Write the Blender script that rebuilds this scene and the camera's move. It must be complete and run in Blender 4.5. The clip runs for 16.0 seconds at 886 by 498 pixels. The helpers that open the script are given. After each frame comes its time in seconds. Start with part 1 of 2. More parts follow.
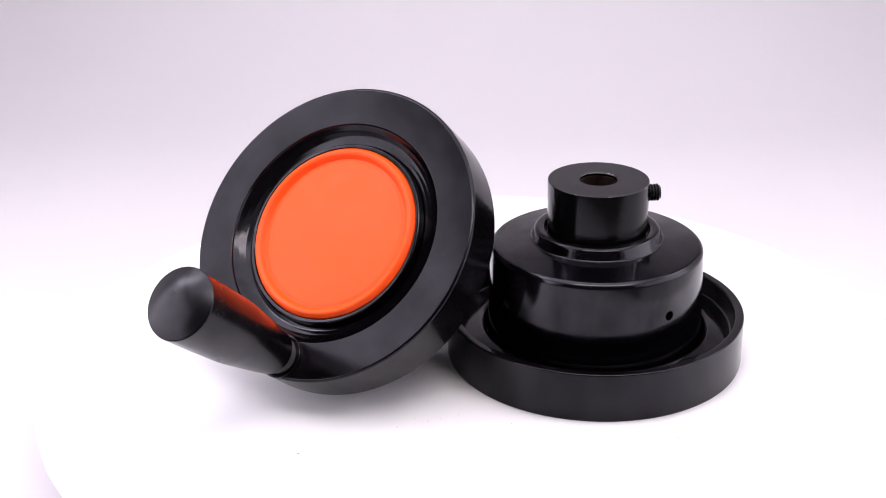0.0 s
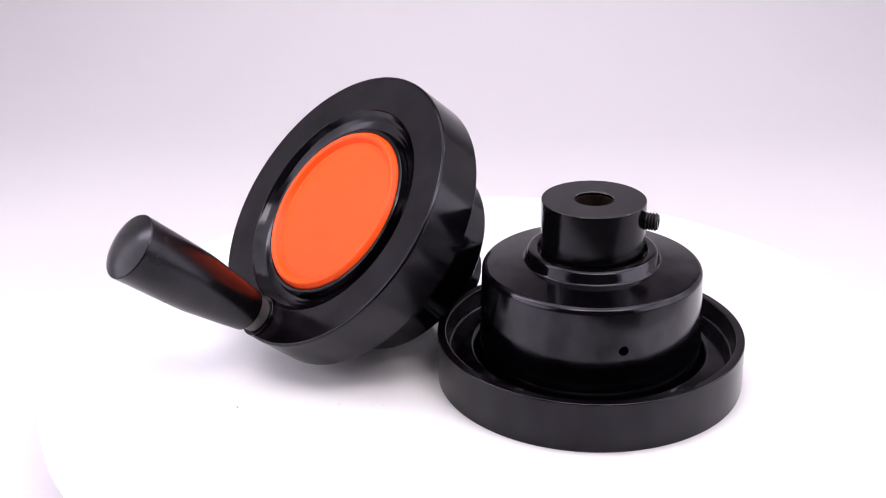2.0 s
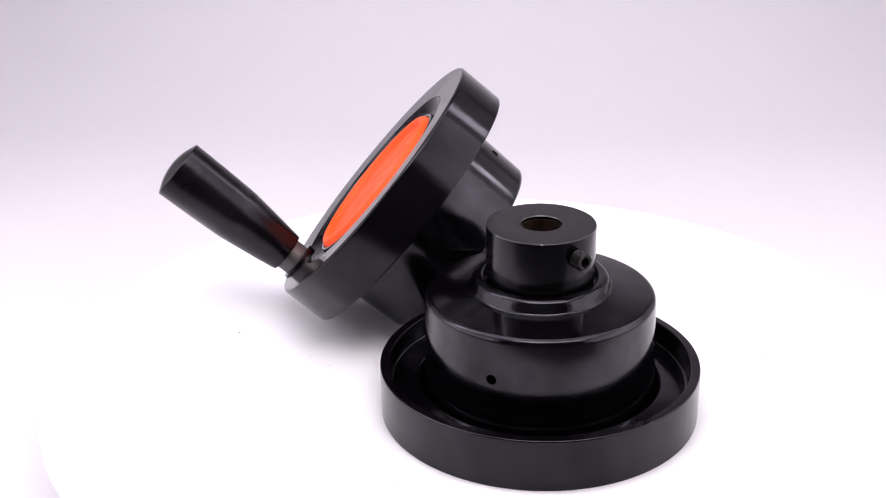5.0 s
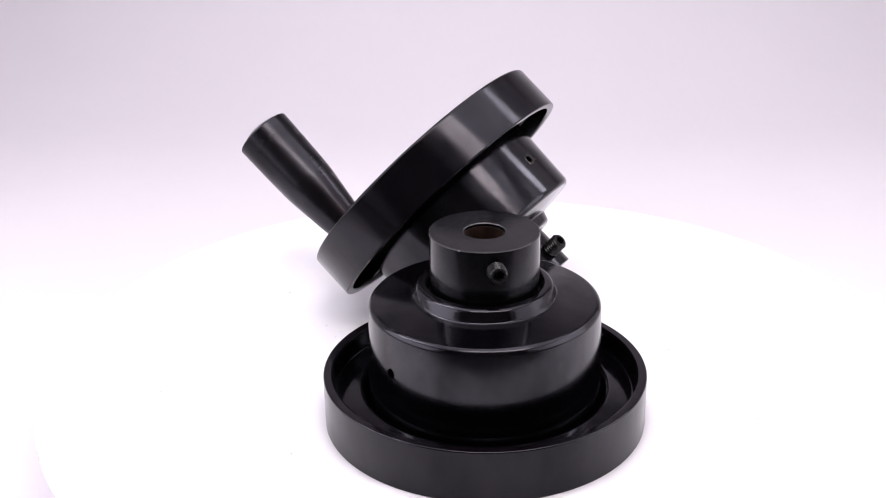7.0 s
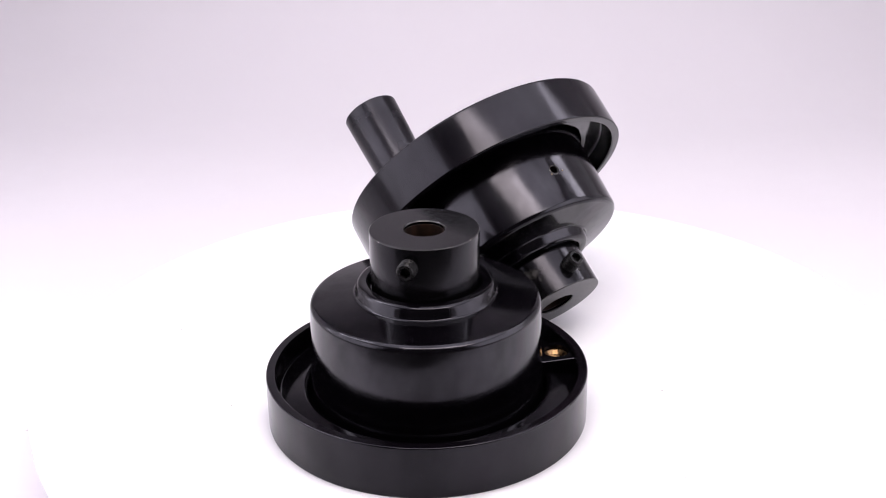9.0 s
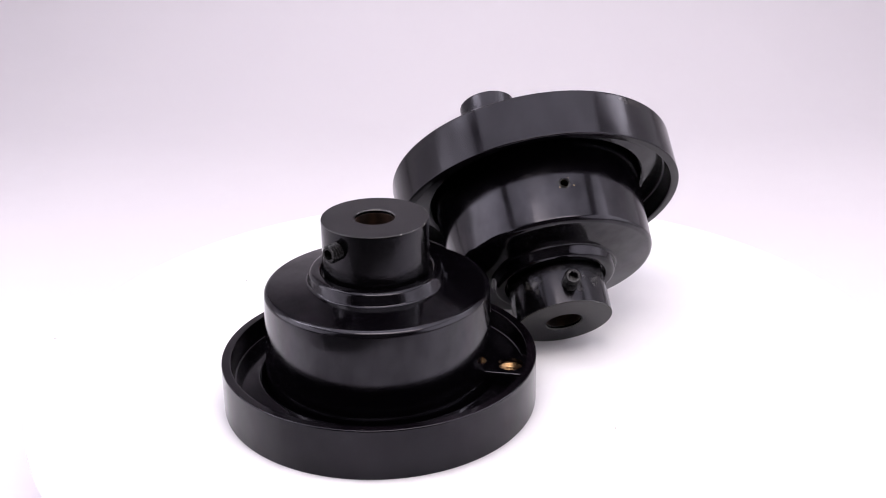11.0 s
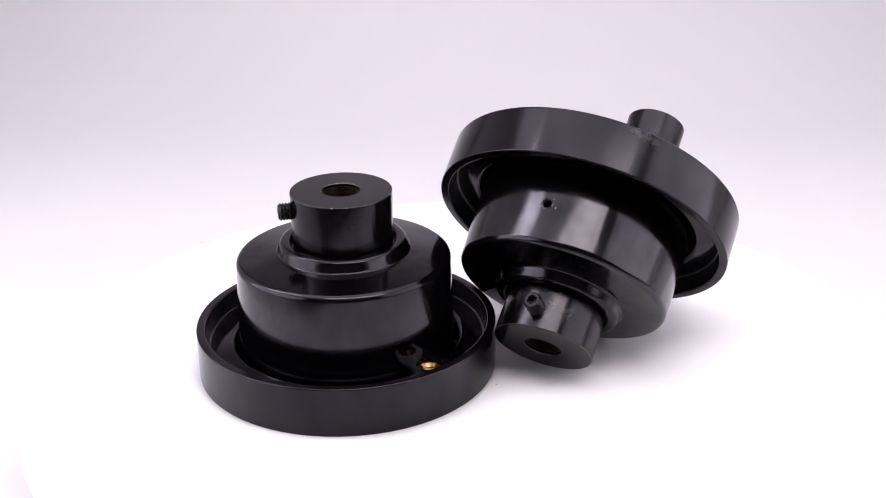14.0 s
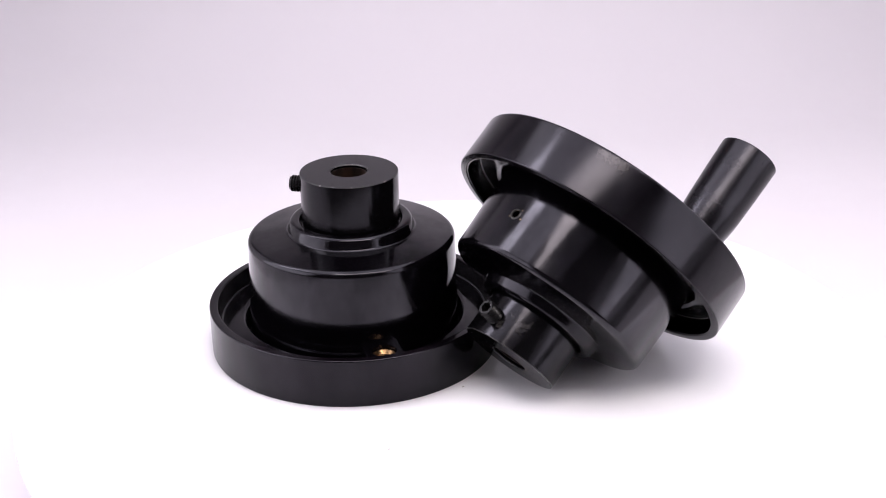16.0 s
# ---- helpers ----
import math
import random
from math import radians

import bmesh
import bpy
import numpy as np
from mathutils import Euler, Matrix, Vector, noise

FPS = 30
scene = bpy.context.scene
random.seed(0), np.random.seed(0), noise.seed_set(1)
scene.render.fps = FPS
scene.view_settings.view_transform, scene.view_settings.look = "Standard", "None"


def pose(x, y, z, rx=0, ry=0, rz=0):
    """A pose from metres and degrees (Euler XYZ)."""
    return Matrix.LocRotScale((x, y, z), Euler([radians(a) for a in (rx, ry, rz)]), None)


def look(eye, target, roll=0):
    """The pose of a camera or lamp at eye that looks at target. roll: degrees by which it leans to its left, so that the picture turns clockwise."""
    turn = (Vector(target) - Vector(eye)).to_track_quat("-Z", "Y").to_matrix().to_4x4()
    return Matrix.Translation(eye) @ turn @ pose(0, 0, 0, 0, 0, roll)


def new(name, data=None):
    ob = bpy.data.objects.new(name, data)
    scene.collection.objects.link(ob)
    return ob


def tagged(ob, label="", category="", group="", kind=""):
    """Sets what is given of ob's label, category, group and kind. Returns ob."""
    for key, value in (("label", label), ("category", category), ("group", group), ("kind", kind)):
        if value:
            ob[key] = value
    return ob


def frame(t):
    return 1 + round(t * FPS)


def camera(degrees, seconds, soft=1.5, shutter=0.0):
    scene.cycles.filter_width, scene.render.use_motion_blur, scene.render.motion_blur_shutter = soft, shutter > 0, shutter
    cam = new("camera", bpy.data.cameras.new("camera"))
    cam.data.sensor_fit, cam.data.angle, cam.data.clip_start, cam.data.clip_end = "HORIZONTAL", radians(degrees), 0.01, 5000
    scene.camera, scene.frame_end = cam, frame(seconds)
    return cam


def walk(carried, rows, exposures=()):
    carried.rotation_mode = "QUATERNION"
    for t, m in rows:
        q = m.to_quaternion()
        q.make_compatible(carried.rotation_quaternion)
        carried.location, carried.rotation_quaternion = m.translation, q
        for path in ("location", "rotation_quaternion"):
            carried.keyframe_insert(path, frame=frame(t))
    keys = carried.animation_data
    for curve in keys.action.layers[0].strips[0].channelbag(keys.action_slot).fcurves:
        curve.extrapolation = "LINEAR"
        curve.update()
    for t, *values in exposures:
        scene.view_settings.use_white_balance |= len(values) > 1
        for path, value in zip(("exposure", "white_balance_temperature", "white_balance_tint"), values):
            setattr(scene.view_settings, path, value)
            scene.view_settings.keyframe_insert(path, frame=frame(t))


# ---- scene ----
cam = camera(37.236, 16.0, soft=1.0)
EYE = Vector((0.0, -0.50574, 0.26496))
AIM = EYE + Vector((-0.02074, 0.91886, -0.39405))
walk(cam, [(0.0, look(EYE, AIM, -0.82)), (16.0, look(EYE, AIM, -0.82))])

# ---- light: a closed white photo tent with soft panels under its roof ----
scene.view_settings.exposure = 0.49
world = bpy.data.worlds.new("world")
scene.world = world
world.use_nodes = True
world.node_tree.nodes["Background"].inputs[0].default_value = (0.9, 0.88, 0.92, 1)
world.node_tree.nodes["Background"].inputs[1].default_value = 0.02

COOL, WARM = (0.985, 0.94, 1.05), (1.0, 0.90, 0.88)


def panel_lamp(name, place, target, sx, sy, watts, colour=COOL):
    data = bpy.data.lights.new(name, "AREA")
    data.shape, data.size, data.size_y = "RECTANGLE", sx, sy
    data.energy, data.color = watts, colour
    ob = new(name, data)
    ob.matrix_world = look(place, target)
    return ob


# roof: a wide dim cloth panel, a bright warm lamp along its front edge, cool strips at both shoulders; lit side walls
panel_lamp("roof_light", (0.0, 0.0, 0.80), (0, -0.01, 0), 1.20, 0.72, 4.7)
panel_lamp("front_light", (0.12, -0.365, 0.74), (0.12, -0.40, 0), 0.66, 0.20, 3.9, WARM)
panel_lamp("strip_light_east", (0.66, 0.30, 0.66), (0, -0.15, 0.0), 0.10, 0.34, 0.7)
panel_lamp("strip_light_west", (-0.52, 0.04, 0.68), (0, -0.15, 0.0), 0.12, 0.36, 1.2)
for side in (-1, 1):
    panel_lamp("side_light", (side * 0.665, -0.27, 0.345), (0, -0.26, 0.20), 0.80, 0.64, 2.85 - 0.25 * side)


# ---- materials ----
def material(name, colour, rough, metal=0.0, specular=0.5):
    m = bpy.data.materials.new(name)
    m.use_nodes = True
    b = m.node_tree.nodes["Principled BSDF"]
    b.inputs["Base Color"].default_value = (*colour, 1)
    b.inputs["Roughness"].default_value = rough
    b.inputs["Metallic"].default_value = metal
    b.inputs["Specular IOR Level"].default_value = specular
    return m, m.node_tree.nodes, m.node_tree.links, b


def coords(n, l, stretch=(1, 1, 1)):
    tc, mp = n.new("ShaderNodeTexCoord"), n.new("ShaderNodeMapping")
    mp.inputs["Scale"].default_value = stretch
    l.new(tc.outputs["Object"], mp.inputs["Vector"])
    return mp.outputs["Vector"]


def noise_of(n, l, vec, scale, detail=4.0, rough=0.6):
    t = n.new("ShaderNodeTexNoise")
    t.inputs["Scale"].default_value, t.inputs["Detail"].default_value = scale, detail
    t.inputs["Roughness"].default_value = rough
    l.new(vec, t.inputs["Vector"])
    return t.outputs["Fac"]


def ramp(n, l, src, lo, hi, a, b):
    r = n.new("ShaderNodeMapRange")
    r.inputs["From Min"].default_value, r.inputs["From Max"].default_value = lo, hi
    r.inputs["To Min"].default_value, r.inputs["To Max"].default_value = a, b
    l.new(src, r.inputs["Value"])
    return r.outputs["Result"]


def tint(n, l, fac, a, b):
    m = n.new("ShaderNodeMix")
    m.data_type = "RGBA"
    m.inputs["A"].default_value, m.inputs["B"].default_value = (*a, 1), (*b, 1)
    l.new(fac, m.inputs["Factor"])
    return m.outputs["Result"]


def bump(n, l, b, height, strength, distance):
    k = n.new("ShaderNodeBump")
    k.inputs["Strength"].default_value, k.inputs["Distance"].default_value = strength, distance
    l.new(height, k.inputs["Height"])
    l.new(k.outputs["Normal"], b.inputs["Normal"])


def moulded(name, colour, rough, spread, lathe=0.0, fade=0.0, gloss=0.28, cloud=0.35, rubbed=()):
    """Dark moulded plastic: smears in the gloss, faint unevenness, fine specks of dust; rubbed: scuffed places."""
    m, n, l, b = material(name, colour, rough, 0.0, 0.32)
    b.inputs["Specular Tint"].default_value = (0.91, 0.89, 1.0, 1)
    v = coords(n, l)
    smear = noise_of(n, l, v, 55, 5, 0.65)
    l.new(ramp(n, l, smear, 0.3, 0.7, rough - spread, rough + spread), b.inputs["Roughness"])
    film = noise_of(n, l, coords(n, l, (1, 1, 0.6)), 38, 4, 0.6)
    l.new(ramp(n, l, film, 0.34, 0.66, gloss * (1 - cloud), gloss * (1 + cloud)), b.inputs["Specular IOR Level"])
    faded = tuple(c * (1 + 3 * fade * k) for c, k in zip(colour, (1.0, 0.85, 0.8)))
    speck = noise_of(n, l, v, 1900, 1, 0.4)
    dust = ramp(n, l, speck, 0.80, 0.84, 0.0, 1.0)
    patch = ramp(n, l, noise_of(n, l, v, 28, 3, 0.5), 0.5, 0.7, 0.0, 1.0)
    mix = n.new("ShaderNodeMix")
    mix.data_type = "RGBA"
    l.new(dust, mix.inputs["Factor"])
    l.new(tint(n, l, patch, colour, faded), mix.inputs["A"])
    mix.inputs["B"].default_value = (0.16, 0.15, 0.15, 1)
    paint = mix.outputs["Result"]
    for spot in rubbed:
        d = n.new("ShaderNodeVectorMath")
        d.operation = "DISTANCE"
        d.inputs[1].default_value = spot
        l.new(v, d.inputs[0])
        near = ramp(n, l, d.outputs["Value"], 0.0006, 0.0040, 0.30, 0.0)
        add = n.new("ShaderNodeMath")
        l.new(noise_of(n, l, v, 950, 4, 0.7), add.inputs[0])
        l.new(near, add.inputs[1])
        scuff = n.new("ShaderNodeMix")
        scuff.data_type = "RGBA"
        l.new(ramp(n, l, add.outputs[0], 0.66, 0.76, 0.0, 1.0), scuff.inputs["Factor"])
        l.new(paint, scuff.inputs["A"])
        scuff.inputs["B"].default_value = (0.020, 0.018, 0.017, 1)
        paint = scuff.outputs["Result"]
    l.new(paint, b.inputs["Base Color"])
    wave = noise_of(n, l, coords(n, l, (1, 1, lathe or 1)), 140 if not lathe else 60, 3, 0.5)
    swell = noise_of(n, l, v, 42, 2, 0.45)
    add = n.new("ShaderNodeMath")
    add.operation = "MULTIPLY_ADD"
    add.inputs[1].default_value = 1.0 if lathe else 2.5
    l.new(swell, add.inputs[0])
    l.new(wave, add.inputs[2])
    bump(n, l, b, add.outputs[0], 0.02 if lathe else 0.045, 0.0004)
    return m


BAKELITE = moulded("black_bakelite", (0.0009, 0.0007, 0.0011), 0.125, 0.05, 0.0, 0.0, 0.285, 0.5)
RIM_PLASTIC = moulded("turned_black_bakelite", (0.0012, 0.0009, 0.0014), 0.15, 0.05, 14.0, 0.6, 0.22, 0.25)
SCUFFED_RIM = moulded("scuffed_turned_bakelite", (0.0012, 0.0009, 0.0014), 0.15, 0.05, 14.0, 0.6, 0.22, 0.25, [
    (0.0627 * math.cos(radians(a)), 0.0627 * math.sin(radians(a)), z)
    for a, z in ((147.6, 0.0020), (151.5, 0.0022), (144.0, 0.0026))])
GRIP_PLASTIC = moulded("black_grip_plastic", (0.0010, 0.0008, 0.0012), 0.25, 0.05, 0.0, 0.0, 0.31, 0.3)


def blackened_steel(name, start, rubbed=()):
    """Blackened steel, worn in specks; rubbed: places where the black has been scraped off."""
    m, n, l, b = material(name, (0.02, 0.019, 0.02), 0.30, 0.0, 0.22)
    b.inputs["Specular Tint"].default_value = (0.91, 0.89, 1.0, 1)
    v = coords(n, l)
    rub = noise_of(n, l, v, 130, 6, 0.75)
    for spot in rubbed:
        d = n.new("ShaderNodeVectorMath")
        d.operation = "DISTANCE"
        d.inputs[1].default_value = spot
        l.new(v, d.inputs[0])
        near = ramp(n, l, d.outputs["Value"], 0.001, 0.0058, 0.17, 0.0)
        add = n.new("ShaderNodeMath")
        l.new(rub, add.inputs[0])
        l.new(near, add.inputs[1])
        rub = add.outputs[0]
    worn = ramp(n, l, rub, start, start + 0.14, 0.0, 0.4)
    l.new(tint(n, l, worn, (0.0012, 0.0011, 0.0013), (0.10, 0.095, 0.09)), b.inputs["Base Color"])
    l.new(ramp(n, l, noise_of(n, l, v, 420, 4), 0.3, 0.7, 0.10, 0.22), b.inputs["Roughness"])
    bump(n, l, b, noise_of(n, l, v, 900, 3), 0.06, 0.0003)
    return m


STEEL = blackened_steel("blackened_steel", 0.70)
SCUFFED = blackened_steel("scuffed_blackened_steel", 0.62, [
    (0.0208 * math.cos(radians(a)), 0.0208 * math.sin(radians(a)), z) for a, z in ((142, 0.0650), (222, 0.0640))])


def plain(name, colour, rough, metal, scale, depth, specular=0.5):
    m, n, l, b = material(name, colour, rough, metal, specular)
    v = coords(n, l)
    g = noise_of(n, l, v, scale, 4)
    l.new(ramp(n, l, g, 0.3, 0.7, rough * 0.8, rough * 1.2), b.inputs["Roughness"])
    dark = tuple(c * 0.95 for c in colour)
    l.new(tint(n, l, g, dark, colour), b.inputs["Base Color"])
    bump(n, l, b, noise_of(n, l, v, scale * 8, 3), depth, 0.0003)
    return m


SCREW_STEEL = plain("black_oxide_screw", (0.004, 0.0037, 0.004), 0.28, 0.0, 300, 0.1, 0.2)


def chipped_edge(name, scale, bare):
    m, n, l, b = material(name, (0.006, 0.006, 0.006), 0.35, 0.0, 0.4)
    chip = ramp(n, l, noise_of(n, l, coords(n, l), scale, 5, 0.75), 0.60, 0.66, 0.0, 1.0)
    l.new(tint(n, l, chip, (0.005, 0.0045, 0.005), bare), b.inputs["Base Color"])
    return m


def rusty(name, dark, brown):
    """Bare steel with brown streaks of old rust along the bore."""
    m, n, l, b = material(name, dark, 0.4, 0.0, 0.3)
    blot = noise_of(n, l, coords(n, l, (1, 1, 0.35)), 170, 5, 0.65)
    l.new(tint(n, l, ramp(n, l, blot, 0.40, 0.62, 0.0, 1.0), dark, brown), b.inputs["Base Color"])
    bump(n, l, b, noise_of(n, l, coords(n, l), 900, 3), 0.15, 0.0003)
    return m


BORE_STEEL = rusty("rusty_bore_steel", (0.0015, 0.001, 0.0008), (0.014, 0.0066, 0.0038))
WORN_STEEL = chipped_edge("chipped_steel_edge", 520, (0.36, 0.34, 0.32))
CHIPPED = chipped_edge("chipped_plastic_edge", 900, (0.13, 0.10, 0.06))
COLLAR_STEEL = plain("dull_grey_steel", (0.09, 0.085, 0.085), 0.4, 0.6, 300, 0.1)
BRASS = plain("brass", (0.22, 0.135, 0.065), 0.28, 1.0, 300, 0.1)
ORANGE = plain("orange_plastic", (0.80, 0.066, 0.004), 0.48, 0.0, 120, 0.05, 0.22)
HOLE_DARK = plain("dirty_hole", (0.04, 0.027, 0.015), 0.7, 0.0, 500, 0.3)
ACRYLIC = plain("white_acrylic", (0.89, 0.862, 0.90), 0.07, 0.0, 30, 0.0)
acrylic = ACRYLIC.node_tree.nodes["Principled BSDF"]
acrylic.inputs["Subsurface Weight"].default_value = 0.8
acrylic.inputs["Subsurface Radius"].default_value = (1.0, 0.97, 1.0)
acrylic.inputs["Subsurface Scale"].default_value = 0.03
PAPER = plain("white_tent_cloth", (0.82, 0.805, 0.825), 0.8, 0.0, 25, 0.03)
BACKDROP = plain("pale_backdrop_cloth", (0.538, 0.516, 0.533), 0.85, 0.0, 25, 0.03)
# near black: the unlit front put into the colour, to darken reflections
FRONT_DARK = plain("unlit_front_dark", (0.06, 0.058, 0.06), 0.8, 0.0, 12, 0.02)
TABLE_DARK = plain("dark_table_laminate", (0.035, 0.033, 0.034), 0.5, 0.0, 20, 0.02)
FLAKE = plain("pale_brown_flake", (0.20, 0.15, 0.09), 0.7, 0.0, 900, 0.2)
SMEAR = plain("beige_smear", (0.78, 0.72, 0.68), 0.6, 0.0, 900, 0.1)
GRIT = plain("grey_grit", (0.42, 0.40, 0.39), 0.8, 0.0, 900, 0.1)


# ---- mesh helpers ----
def fillet(points, closed):
    """Rounds the corners of an (r, z, radius) profile."""
    out, count = [], len(points)
    for i, (r, z, f) in enumerate(points):
        p = Vector((r, z))
        if f <= 0 or (not closed and i in (0, count - 1)):
            out.append(p)
            continue
        a = Vector(points[i - 1][:2]) - p
        b = Vector(points[(i + 1) % count][:2]) - p
        half = a.angle(b) / 2
        if half > 1.55:
            out.append(p)
            continue
        cut = min(f / math.tan(half), a.length * 0.49, b.length * 0.49)
        rad = cut * math.tan(half)
        mid = p + (a.normalized() + b.normalized()).normalized() * (rad / math.sin(half))
        s, e = p + a.normalized() * cut - mid, p + b.normalized() * cut - mid
        steps = max(2, round((math.pi - 2 * half) / 0.3))
        turn = s.angle_signed(e)
        for k in range(steps + 1):
            d = s.copy()
            d.rotate(Matrix.Rotation(-turn * k / steps, 2))
            out.append(mid + d)
    return out


def lathe(points, closed=True, segments=128):
    """A solid of revolution round z; profile of (r, z, corner radius)."""
    prof = fillet(points, closed)
    bm = bmesh.new()
    rings = []
    for p in prof:
        if p.x < 1e-6:
            rings.append([bm.verts.new((0, 0, p.y))])
        else:
            rings.append([bm.verts.new((p.x * math.cos(a), p.x * math.sin(a), p.y))
                          for a in (2 * math.pi * k / segments for k in range(segments))])
    pairs = list(zip(rings, rings[1:])) + ([(rings[-1], rings[0])] if closed else [])
    for a, b in pairs:
        for k in range(segments):
            j = (k + 1) % segments
            quad = [a[k % len(a)], a[j % len(a)], b[j % len(b)], b[k % len(b)]]
            quad = list(dict.fromkeys(quad))
            if len(quad) > 2:
                bm.faces.new(quad)
    bmesh.ops.recalc_face_normals(bm, faces=bm.faces)
    return bm


def part(name, bm, mat, parent, label="", place=None, sharp=35):
    me = bpy.data.meshes.new(name)
    bm.to_mesh(me)
    bm.free()
    me.materials.append(mat)
    for p in me.polygons:
        p.use_smooth = True
    me.set_sharp_from_angle(angle=radians(sharp))
    ob = new(name, me)
    ob.parent = parent
    if place is not None:
        ob.matrix_basis = place
    k = ob.modifiers.new("normals", "WEIGHTED_NORMAL")
    k.keep_sharp = True
    return tagged(ob, label)


def cut(bm, cutter):
    """bm minus cutter, as a new bmesh."""
    obs = []
    for b in (bm, cutter):
        me = bpy.data.meshes.new("cut")
        b.to_mesh(me)
        b.free()
        obs.append(new("cut", me))
    k = obs[0].modifiers.new("cut", "BOOLEAN")
    k.operation, k.object, k.solver = "DIFFERENCE", obs[1], "EXACT"
    dep = bpy.context.evaluated_depsgraph_get()
    out = bmesh.new()
    out.from_mesh(obs[0].evaluated_get(dep).to_mesh())
    for o in obs:
        me = o.data
        bpy.data.objects.remove(o)
        bpy.data.meshes.remove(me)
    return out


def rod(radius, z0, z1, place=None, segments=32):
    bm = lathe([(0, z0, 0), (radius, z0, 0), (radius, z1, 0), (0, z1, 0)], False, segments)
    if place is not None:
        bm.transform(place)
    return bm


def box(x0, x1, y0, y1, z0, z1, round_by=0.0):
    bm = bmesh.new()
    bmesh.ops.create_cube(bm, size=1, matrix=Matrix.LocRotScale(
        ((x0 + x1) / 2, (y0 + y1) / 2, (z0 + z1) / 2), None, (x1 - x0, y1 - y0, z1 - z0)))
    if round_by:
        bmesh.ops.bevel(bm, geom=bm.edges[:], offset=round_by, segments=3, profile=0.5, affect="EDGES")
    return bm


# ---- setting: the backdrop sweeps up behind the turntable; tent walls close the place ----
FLOOR = -0.045


def sheet(name, pts, x0, x1, label):
    """A bent sheet 4 mm thick along x, through (y, z) points."""
    bm = bmesh.new()
    rows = []
    for x in (x0, x1):
        rows.append([bm.verts.new((x, y, z)) for y, z in pts])
    for k in range(len(pts) - 1):
        bm.faces.new((rows[0][k], rows[1][k], rows[1][k + 1], rows[0][k + 1]))
    bmesh.ops.recalc_face_normals(bm, faces=bm.faces)
    me = bpy.data.meshes.new(name)
    bm.to_mesh(me)
    bm.free()
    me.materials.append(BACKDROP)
    for p in me.polygons:
        p.use_smooth = True
    ob = new(name, me)
    k = ob.modifiers.new("thickness", "SOLIDIFY")
    k.thickness, k.offset = 0.004, -1
    return tagged(ob, label, "backdrop", kind="structure")


SWEEP_Y, SWEEP_R = 0.42, 0.45
curve = [(-0.20, FLOOR), (-0.1, FLOOR), (0.0, FLOOR), (SWEEP_Y, FLOOR)]
curve += [(SWEEP_Y + SWEEP_R * math.sin(a), FLOOR + SWEEP_R * (1 - math.cos(a)))
          for a in (radians(90) * k / 32 for k in range(1, 33))]
curve += [(SWEEP_Y + SWEEP_R, 0.95)]
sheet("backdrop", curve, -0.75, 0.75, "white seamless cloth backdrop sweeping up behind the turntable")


def tent_wall(name, bm, label, mat=PAPER):
    me = bpy.data.meshes.new(name)
    bm.to_mesh(me)
    bm.free()
    me.materials.append(mat)
    return tagged(new(name, me), label, "tent wall", kind="structure")


tent_wall("wall_west", box(-0.77, -0.752, -0.95, 0.90, FLOOR, 0.95), "white cloth side wall of the photo tent")
tent_wall("wall_east", box(0.752, 0.77, -0.95, 0.90, FLOOR, 0.95), "white cloth side wall of the photo tent")
# added unseen wall; its dark colour keeps front-facing reflections black
tent_wall("wall_south", box(-0.77, 0.77, -0.97, -0.952, FLOOR, 0.95), "unseen wall behind the open front, near black to stand for the unlit side", FRONT_DARK)
tent_wall("ceiling", box(-0.77, 0.77, -0.97, 0.90, 0.952, 0.97), "white cloth roof of the photo tent")


tagged(tent_wall("table_top", box(-0.77, 0.77, -0.97, 0.90, FLOOR - 0.03, FLOOR - 0.006), "dark table top under the backdrop cloth", TABLE_DARK), "", "table top")


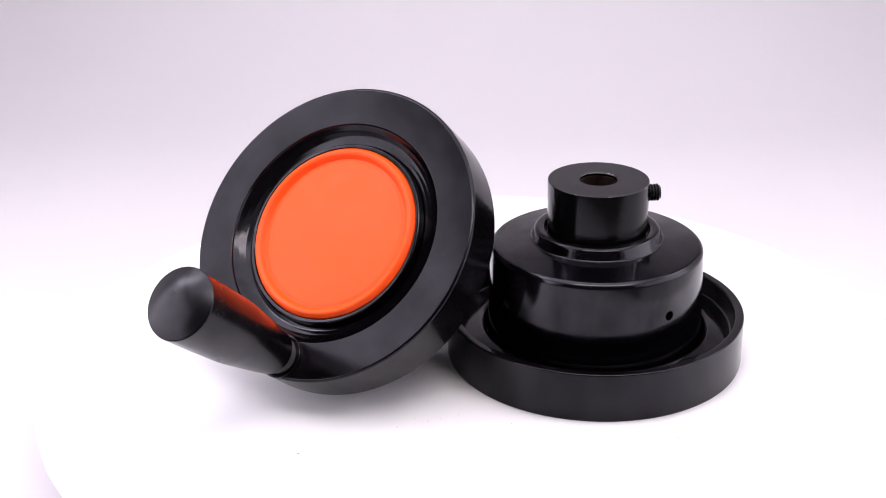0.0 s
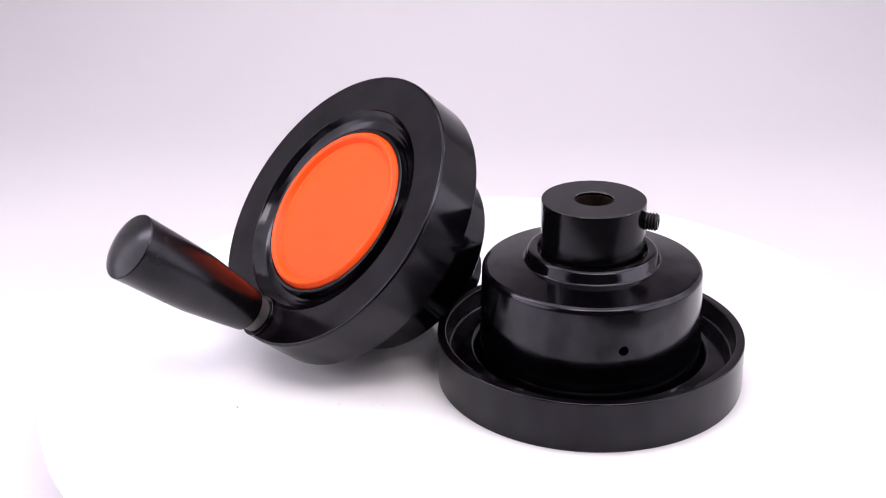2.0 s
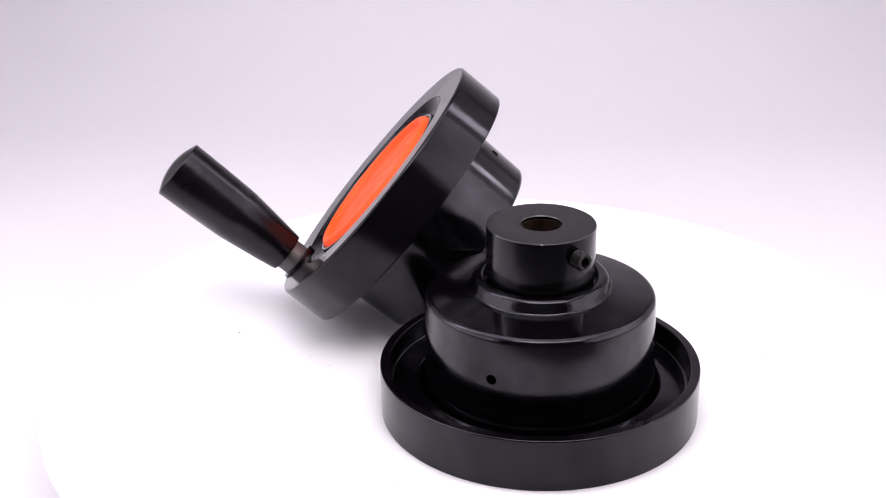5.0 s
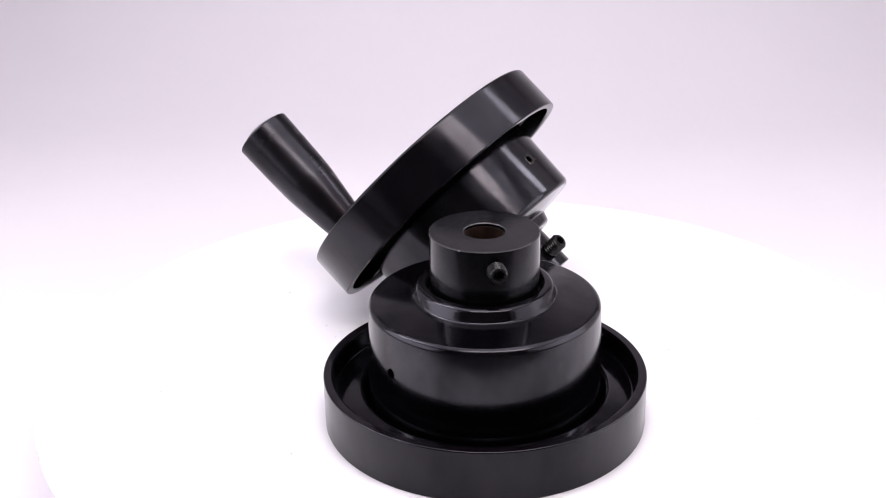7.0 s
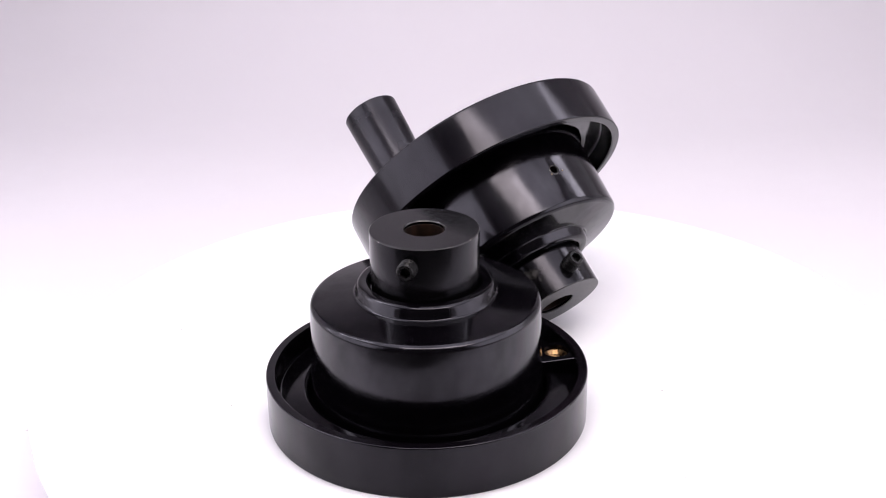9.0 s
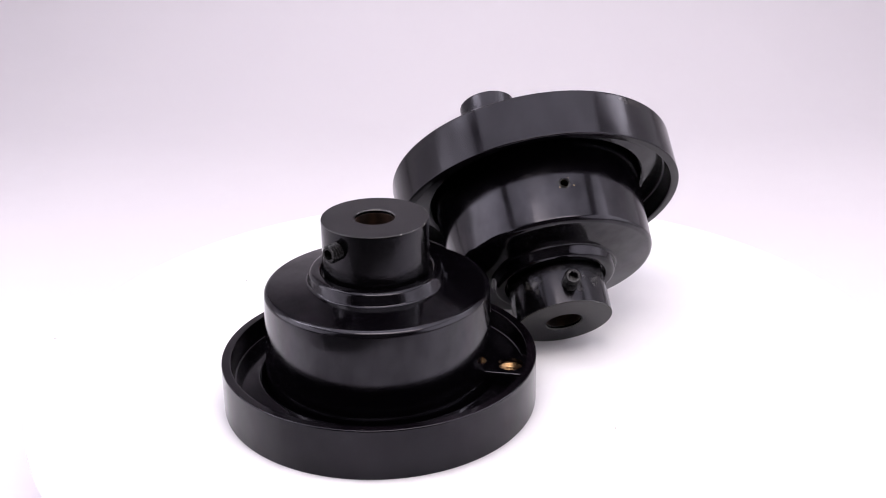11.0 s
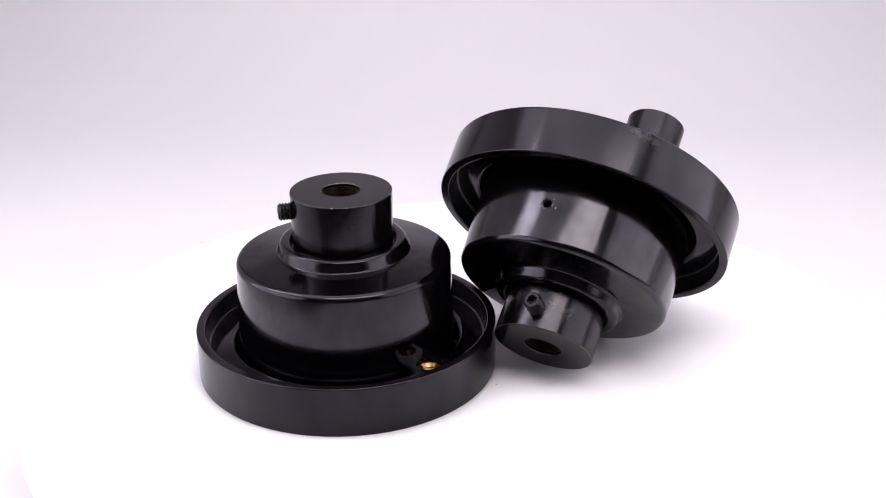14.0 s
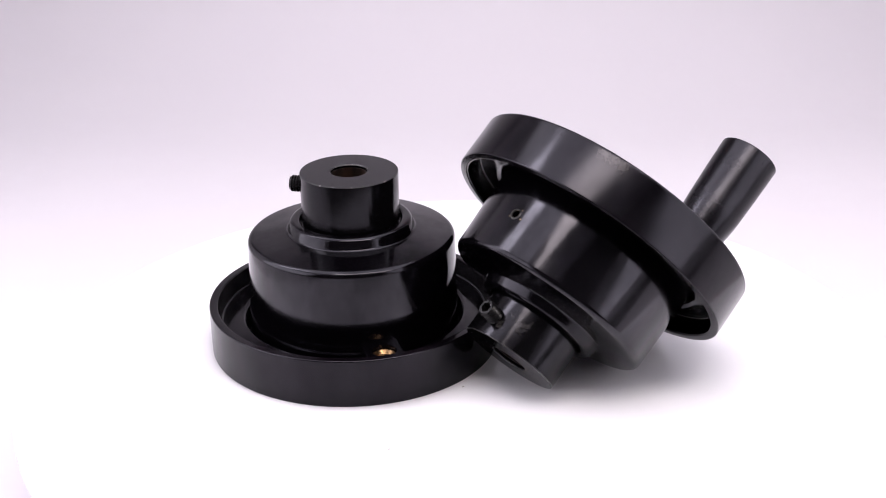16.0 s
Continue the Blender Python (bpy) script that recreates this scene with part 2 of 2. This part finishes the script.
# ---- turntable ----
def turntable():
    top = new("turntable")
    tagged(top, "glossy white round motorised turntable on the white cloth", "turntable")
    off = Matrix.Translation((0.0025, 0.0042, 0))
    part("disc", lathe([(0, -0.007, 0), (0.1859, -0.007, 0.002), (0.1859, 0, 0.0015), (0, 0, 0)], False, 192),
         ACRYLIC, top, "glossy white acrylic disc", off)
    part("base", lathe([(0, FLOOR, 0), (0.155, FLOOR, 0.002), (0.15, -0.007, 0.001), (0, -0.007, 0)], False, 96),
         ACRYLIC, top, "white drum base")
    for x, y, size in ((-0.0650, -0.0825, 0.0005), (0.0275, -0.1288, 0.0004), (0.0789, -0.0722, 0.0004),
                       (0.0043, 0.0854, 0.0004), (0.0639, 0.1086, 0.0003), (-0.0070, 0.0311, 0.0004),
                       (0.1248, -0.1369, 0.0004),
                       (-0.0288, -0.0635, 0.00022), (-0.0168, -0.0592, 0.0002), (-0.0050, -0.0550, 0.00018),
                       (0.0055, -0.0769, 0.0002), (0.0169, -0.0740, 0.00018), (0.0156, -0.0612, 0.0002),
                       (-0.0221, -0.0568, 0.00016), (-0.0122, -0.0575, 0.00016)):
        bm = bmesh.new()
        bmesh.ops.create_icosphere(bm, subdivisions=2, radius=size)
        for v in bm.verts:
            v.co *= 1 + 0.5 * noise.noise(v.co * 1500 + Vector((x, y, 0)) * 900)
            v.co.x *= 1.35
            v.co.z = max(v.co.z * 0.5, -0.0001)
        part("speck", bm, GRIT, top, "grey speck of grit", pose(x, y, 0.0001, 0, 0, random.uniform(0, 180)))
    # a faint dried smear near the flat wheel
    bm = bmesh.new()
    rows = []
    for k in range(17):
        a = radians(20 + 8 * k)
        w = 0.0006 * math.sin(math.pi * (k + 0.5) / 17) * (1 + 0.5 * noise.noise((k * 0.7, 3, 0)))
        rows.append([bm.verts.new(((0.006 + d) * math.cos(a), (0.0042 + d) * math.sin(a), 0.00012)) for d in (-w, w)])
    for a, b in zip(rows, rows[1:]):
        bm.faces.new((a[0], a[1], b[1], b[0]))
    bmesh.ops.recalc_face_normals(bm, faces=bm.faces)
    part("smear", bm, SMEAR, top, "faint beige dried smear", pose(0.0303, 0.0672, 0.0001, 0, 0, 30))
    return top


# ---- handwheel ----
R_RIM, R_DRUM, R_HUB, R_BORE = 0.0625, 0.0446, 0.0208, 0.0077


def set_screw(parent, level, angle, reach):
    """A threaded grub screw with a hexagon socket, standing out of the hub."""
    rad = 0.0036
    prof = [(0, 0.0, 0)]
    z = 0.0
    pitch = 0.00115
    turns = round((reach - 0.0174) / pitch)
    pitch = (reach - 0.0174) / turns
    prof.append((rad - 0.0006, 0.0, 0))
    for k in range(turns):
        prof += [(rad, z + pitch * 0.42, 0), (rad, z + pitch * 0.58, 0), (rad - 0.00055, z + pitch, 0)]
        z += pitch
    prof += [(rad - 0.0007, z + 0.0004, 0), (0, z + 0.0004, 0)]
    bm = lathe(prof, False, 40)
    hexa = lathe([(0, z - 0.0026, 0), (0.0022, z - 0.0026, 0), (0.0022, z + 0.002, 0), (0, z + 0.002, 0)], False, 6)
    bm = cut(bm, hexa)
    a = radians(angle)
    m = Matrix.Translation((0.017 * math.cos(a), 0.017 * math.sin(a), level))
    m = m @ Matrix.Rotation(a, 4, "Z") @ Matrix.Rotation(radians(90), 4, "Y")
    part("set_screw", bm, SCREW_STEEL, parent, "black threaded grub screw with a hexagon socket", m, 25)


def handwheel(hub_end, screw_level, screw_angle, screw_reach, with_grip, label):
    """Face at z = 0, hub towards +z, handle boss towards +x."""
    top = new("handwheel")
    tagged(top, label, "handwheel", "black handwheels on the turntable")
    rim = part("rim", lathe([
        (0.0469, 0.0002, 0.0004), (0.0627, -0.0004, 0.0012), (0.0627, 0.0207, 0.0006), (0.0590, 0.0207, 0.0008),
        (0.0582, 0.0122, 0.0012), (0.0502, 0.0138, 0.0015), (0.0484, 0.0142, 0.0010), (0.0468, 0.0134, 0.0010),
        (0.0464, 0.0075, 0.0010), (0.0430, 0.0080, 0),
        (0.0395, 0.0080, 0), (0.0395, 0.0052, 0), (0.0408, 0.0050, 0.002), (0.0428, 0.0042, 0.003), (0.0448, 0.0028, 0.003),
        (0.0465, 0.0010, 0.0004)], True, 160), SCUFFED_RIM if with_grip else RIM_PLASTIC, top, "turned black rim with a glossy moulded web")
    rim.data.materials.append(BAKELITE)
    for f in rim.data.polygons:
        if math.hypot(f.center.x, f.center.y) < 0.0588 and (f.center.z > 0.004 or math.hypot(f.center.x, f.center.y) < 0.0466):
            f.material_index = 1
    drum = lathe([
        (0.0, 0.0085, 0), (0.0455, 0.0082, 0), (0.0442, 0.0502, 0.0026),
        (0.0272, 0.0526, 0.0014), (0.0258, 0.0574, 0.0022), (0.0218, 0.0575, 0.0013),
        (0.0211, 0.0545, 0), (0.0084, 0.0545, 0), (0.0084, 0.0200, 0), (0.0, 0.0200, 0)], False, 160)
    side = Matrix.Translation((-R_DRUM, 0, 0.0331)) @ Matrix.Rotation(radians(90), 4, "Y")
    drum = cut(drum, rod(0.0020, -0.006, 0.0065, side, 20))
    body = part("drum", drum, BAKELITE, top, "glossy black indicator housing")
    part("hole_plug", rod(0.00195, 0.0050, 0.0064, side, 20), HOLE_DARK, body, "dirty bottom of a small screw hole")
    if with_grip:
        part("chipped_rim", lathe([(0.0018, -0.0002, 0), (0.0020, -0.0003, 0), (0.0026, -0.00005, 0.0001), (0.0026, 0.0006, 0),
                                   (0.0018, 0.0006, 0)], True, 20), CHIPPED, body, "chipped brownish rim of the screw hole", side)
        for x, y, size in ((-0.0014, 0.0038, 0.00032), (-0.0019, -0.0023, 0.0003), (0.0022, 0.0020, 0.00028),
                           (0.0085, -0.0040, 0.0002), (0.0094, 0.0040, 0.00022), (0.0088, 0.0056, 0.0002)):
            bm = bmesh.new()
            bmesh.ops.create_icosphere(bm, subdivisions=2, radius=size)
            for v in bm.verts:
                v.co *= 1 + 0.6 * noise.noise(v.co * 1800 + Vector((x, y, 0)) * 700)
                v.co.z *= 0.4
            sag = -(R_DRUM - math.sqrt(R_DRUM ** 2 - y ** 2))
            part("flake", bm, FLAKE, body, "pale brown flake beside the screw hole",
                 side @ Matrix.Translation((x, y, -0.0002 - sag)))
    # hub: a steel sleeve pressed into the drum
    e = hub_end
    hub = part("hub", lathe([
        (R_BORE + 0.0003, 0.0550, 0), (R_HUB - 0.0004, 0.0550, 0), (R_HUB, 0.0600, 0), (R_HUB, e, 0.0004),
        (R_BORE + 0.0004, e, 0), (R_BORE, e - 0.0004, 0)], True, 128), SCUFFED if with_grip else STEEL, top,
        "scuffed blackened steel hub sleeve" if with_grip else "blackened steel hub sleeve")
    hub.data.materials.append(WORN_STEEL)
    for f in hub.data.polygons:
        if f.center.z > e - 0.0012 and 0.05 < abs(f.normal.z) < 0.97:
            f.material_index = 1
    part("bore", lathe([(R_BORE - 0.0003, 0.0205, 0), (R_BORE + 0.0004, 0.0205, 0), (R_BORE + 0.0004, e - 0.0014, 0),
                        (R_BORE - 0.0003, e - 0.0014, 0)], True, 64), BORE_STEEL, hub, "bare brownish steel bore")
    set_screw(hub, screw_level, screw_angle, screw_reach)
    # cap on the face
    part("cap_ring", lathe([
        (0.0368, 0.0060, 0), (0.0368, 0.0019, 0.0004), (0.0384, 0.0019, 0.0007), (0.0392, 0.0060, 0)], True, 128),
         BAKELITE, top, "glossy black ring around the cap")
    part("cap", lathe([
        (0.0, 0.0020, 0), (0.0304, 0.0024, 0.002), (0.0319, 0.0027, 0.0005), (0.0332, 0.0005, 0.0014), (0.0349, -0.0003, 0.0017),
        (0.0365, 0.0020, 0.0014), (0.0366, 0.0080, 0), (0.0, 0.0080, 0)], False, 128), ORANGE, top, "plain orange plastic cap")
    # boss that takes the handle, with its brass insert
    boss = box(0.0440, 0.0588, -0.0078, 0.0078, 0.0086, 0.0192, 0.0007)
    boss = cut(boss, rod(0.0051, 0.012, 0.03, Matrix.Translation((0.0530, 0, 0)), 32))
    boss = part("boss", boss, BAKELITE, top)
    part("threaded_insert", lathe([
        (0.0026, 0.0110, 0), (0.0050, 0.0110, 0), (0.0050, 0.0172, 0), (0.0046, 0.0176, 0), (0.0041, 0.0175, 0),
        (0.0033, 0.0166, 0), (0.0029, 0.0162, 0), (0.0033, 0.0156, 0), (0.0028, 0.0150, 0), (0.0033, 0.0144, 0),
        (0.0028, 0.0138, 0)],
        True, 40), BRASS, boss, "brass threaded insert", Matrix.Translation((0.0530, 0, 0)), 20)
    if with_grip:
        at = Matrix.Translation((0.0541, 0, 0)) @ Matrix.Rotation(radians(180), 4, "X")
        grip = part("handle", lathe([
            (0.0, 0.0068, 0), (0.0091, 0.0068, 0.0006), (0.0103, 0.0150, 0.02), (0.0128, 0.0350, 0.06),
            (0.0134, 0.0514, 0.06), (0.0138, 0.0685, 0.0007)]
            + [(0.0136 * (1 - k / 12), 0.0685 + 0.0034 * (1 - (1 - k / 12) ** 2), 0) for k in range(1, 12)]
            + [(0.0, 0.0719, 0)], False, 96), GRIP_PLASTIC, top, "glossy black tapered handle grip", at)
        part("spindle_collar", lathe([
            (0.0, 0.0012, 0), (0.0074, 0.0012, 0.0003), (0.0074, 0.0068, 0.0002), (0.0, 0.0068, 0)], False, 64),
             COLLAR_STEEL, grip, "dull grey steel spindle collar")
        part("washer", lathe([
            (0.0, -0.002, 0), (0.0090, -0.002, 0), (0.0090, 0.0012, 0.0003), (0.0, 0.0012, 0)], False, 64),
             BAKELITE, grip, "black washer")
    return top


table = turntable()
upright = handwheel(0.0780, 0.0708, -118.5, 0.0259, False,
                    "black bakelite handwheel without handle lying face down on the turntable")
leaning = handwheel(0.0758, 0.0675, 180.0, 0.0282, True,
                    "black bakelite handwheel with orange cap and grip, tipped onto its hub")
upright.name, leaning.name = "handwheel", "handwheel.001"


# ---- motion of the turntable and of what stands on it ----
SPEED = -12.404


def stand_flat():
    return pose(0.0528, 0.0024, 0.0, 0, 0, 126.06)


def stand_tipped():
    n = Vector((-0.39237, -0.65200, 0.64880)).normalized()
    z = -n
    v = Vector((0.33454, 0.55590, 0.76096))
    u = Vector((0.85682, -0.51562, 0.0))
    g = radians(-90.48)
    x = (u * math.cos(g) + v * math.sin(g)).normalized()
    y = z.cross(x)
    m = Matrix((x, y, z)).transposed().to_4x4()
    m.translation = (-0.05588, -0.01925, 0.06439 + TIP_LIFT)
    return m


TIP_LIFT = 0.0005


def motions():
    times = [0.5 * k for k in range(33)]
    for ob, rest in ((table, Matrix.Identity(4)), (upright, stand_flat()), (leaning, stand_tipped())):
        walk(ob, [(t, Matrix.Rotation(radians(SPEED * t), 4, "Z") @ rest) for t in times])


motions()
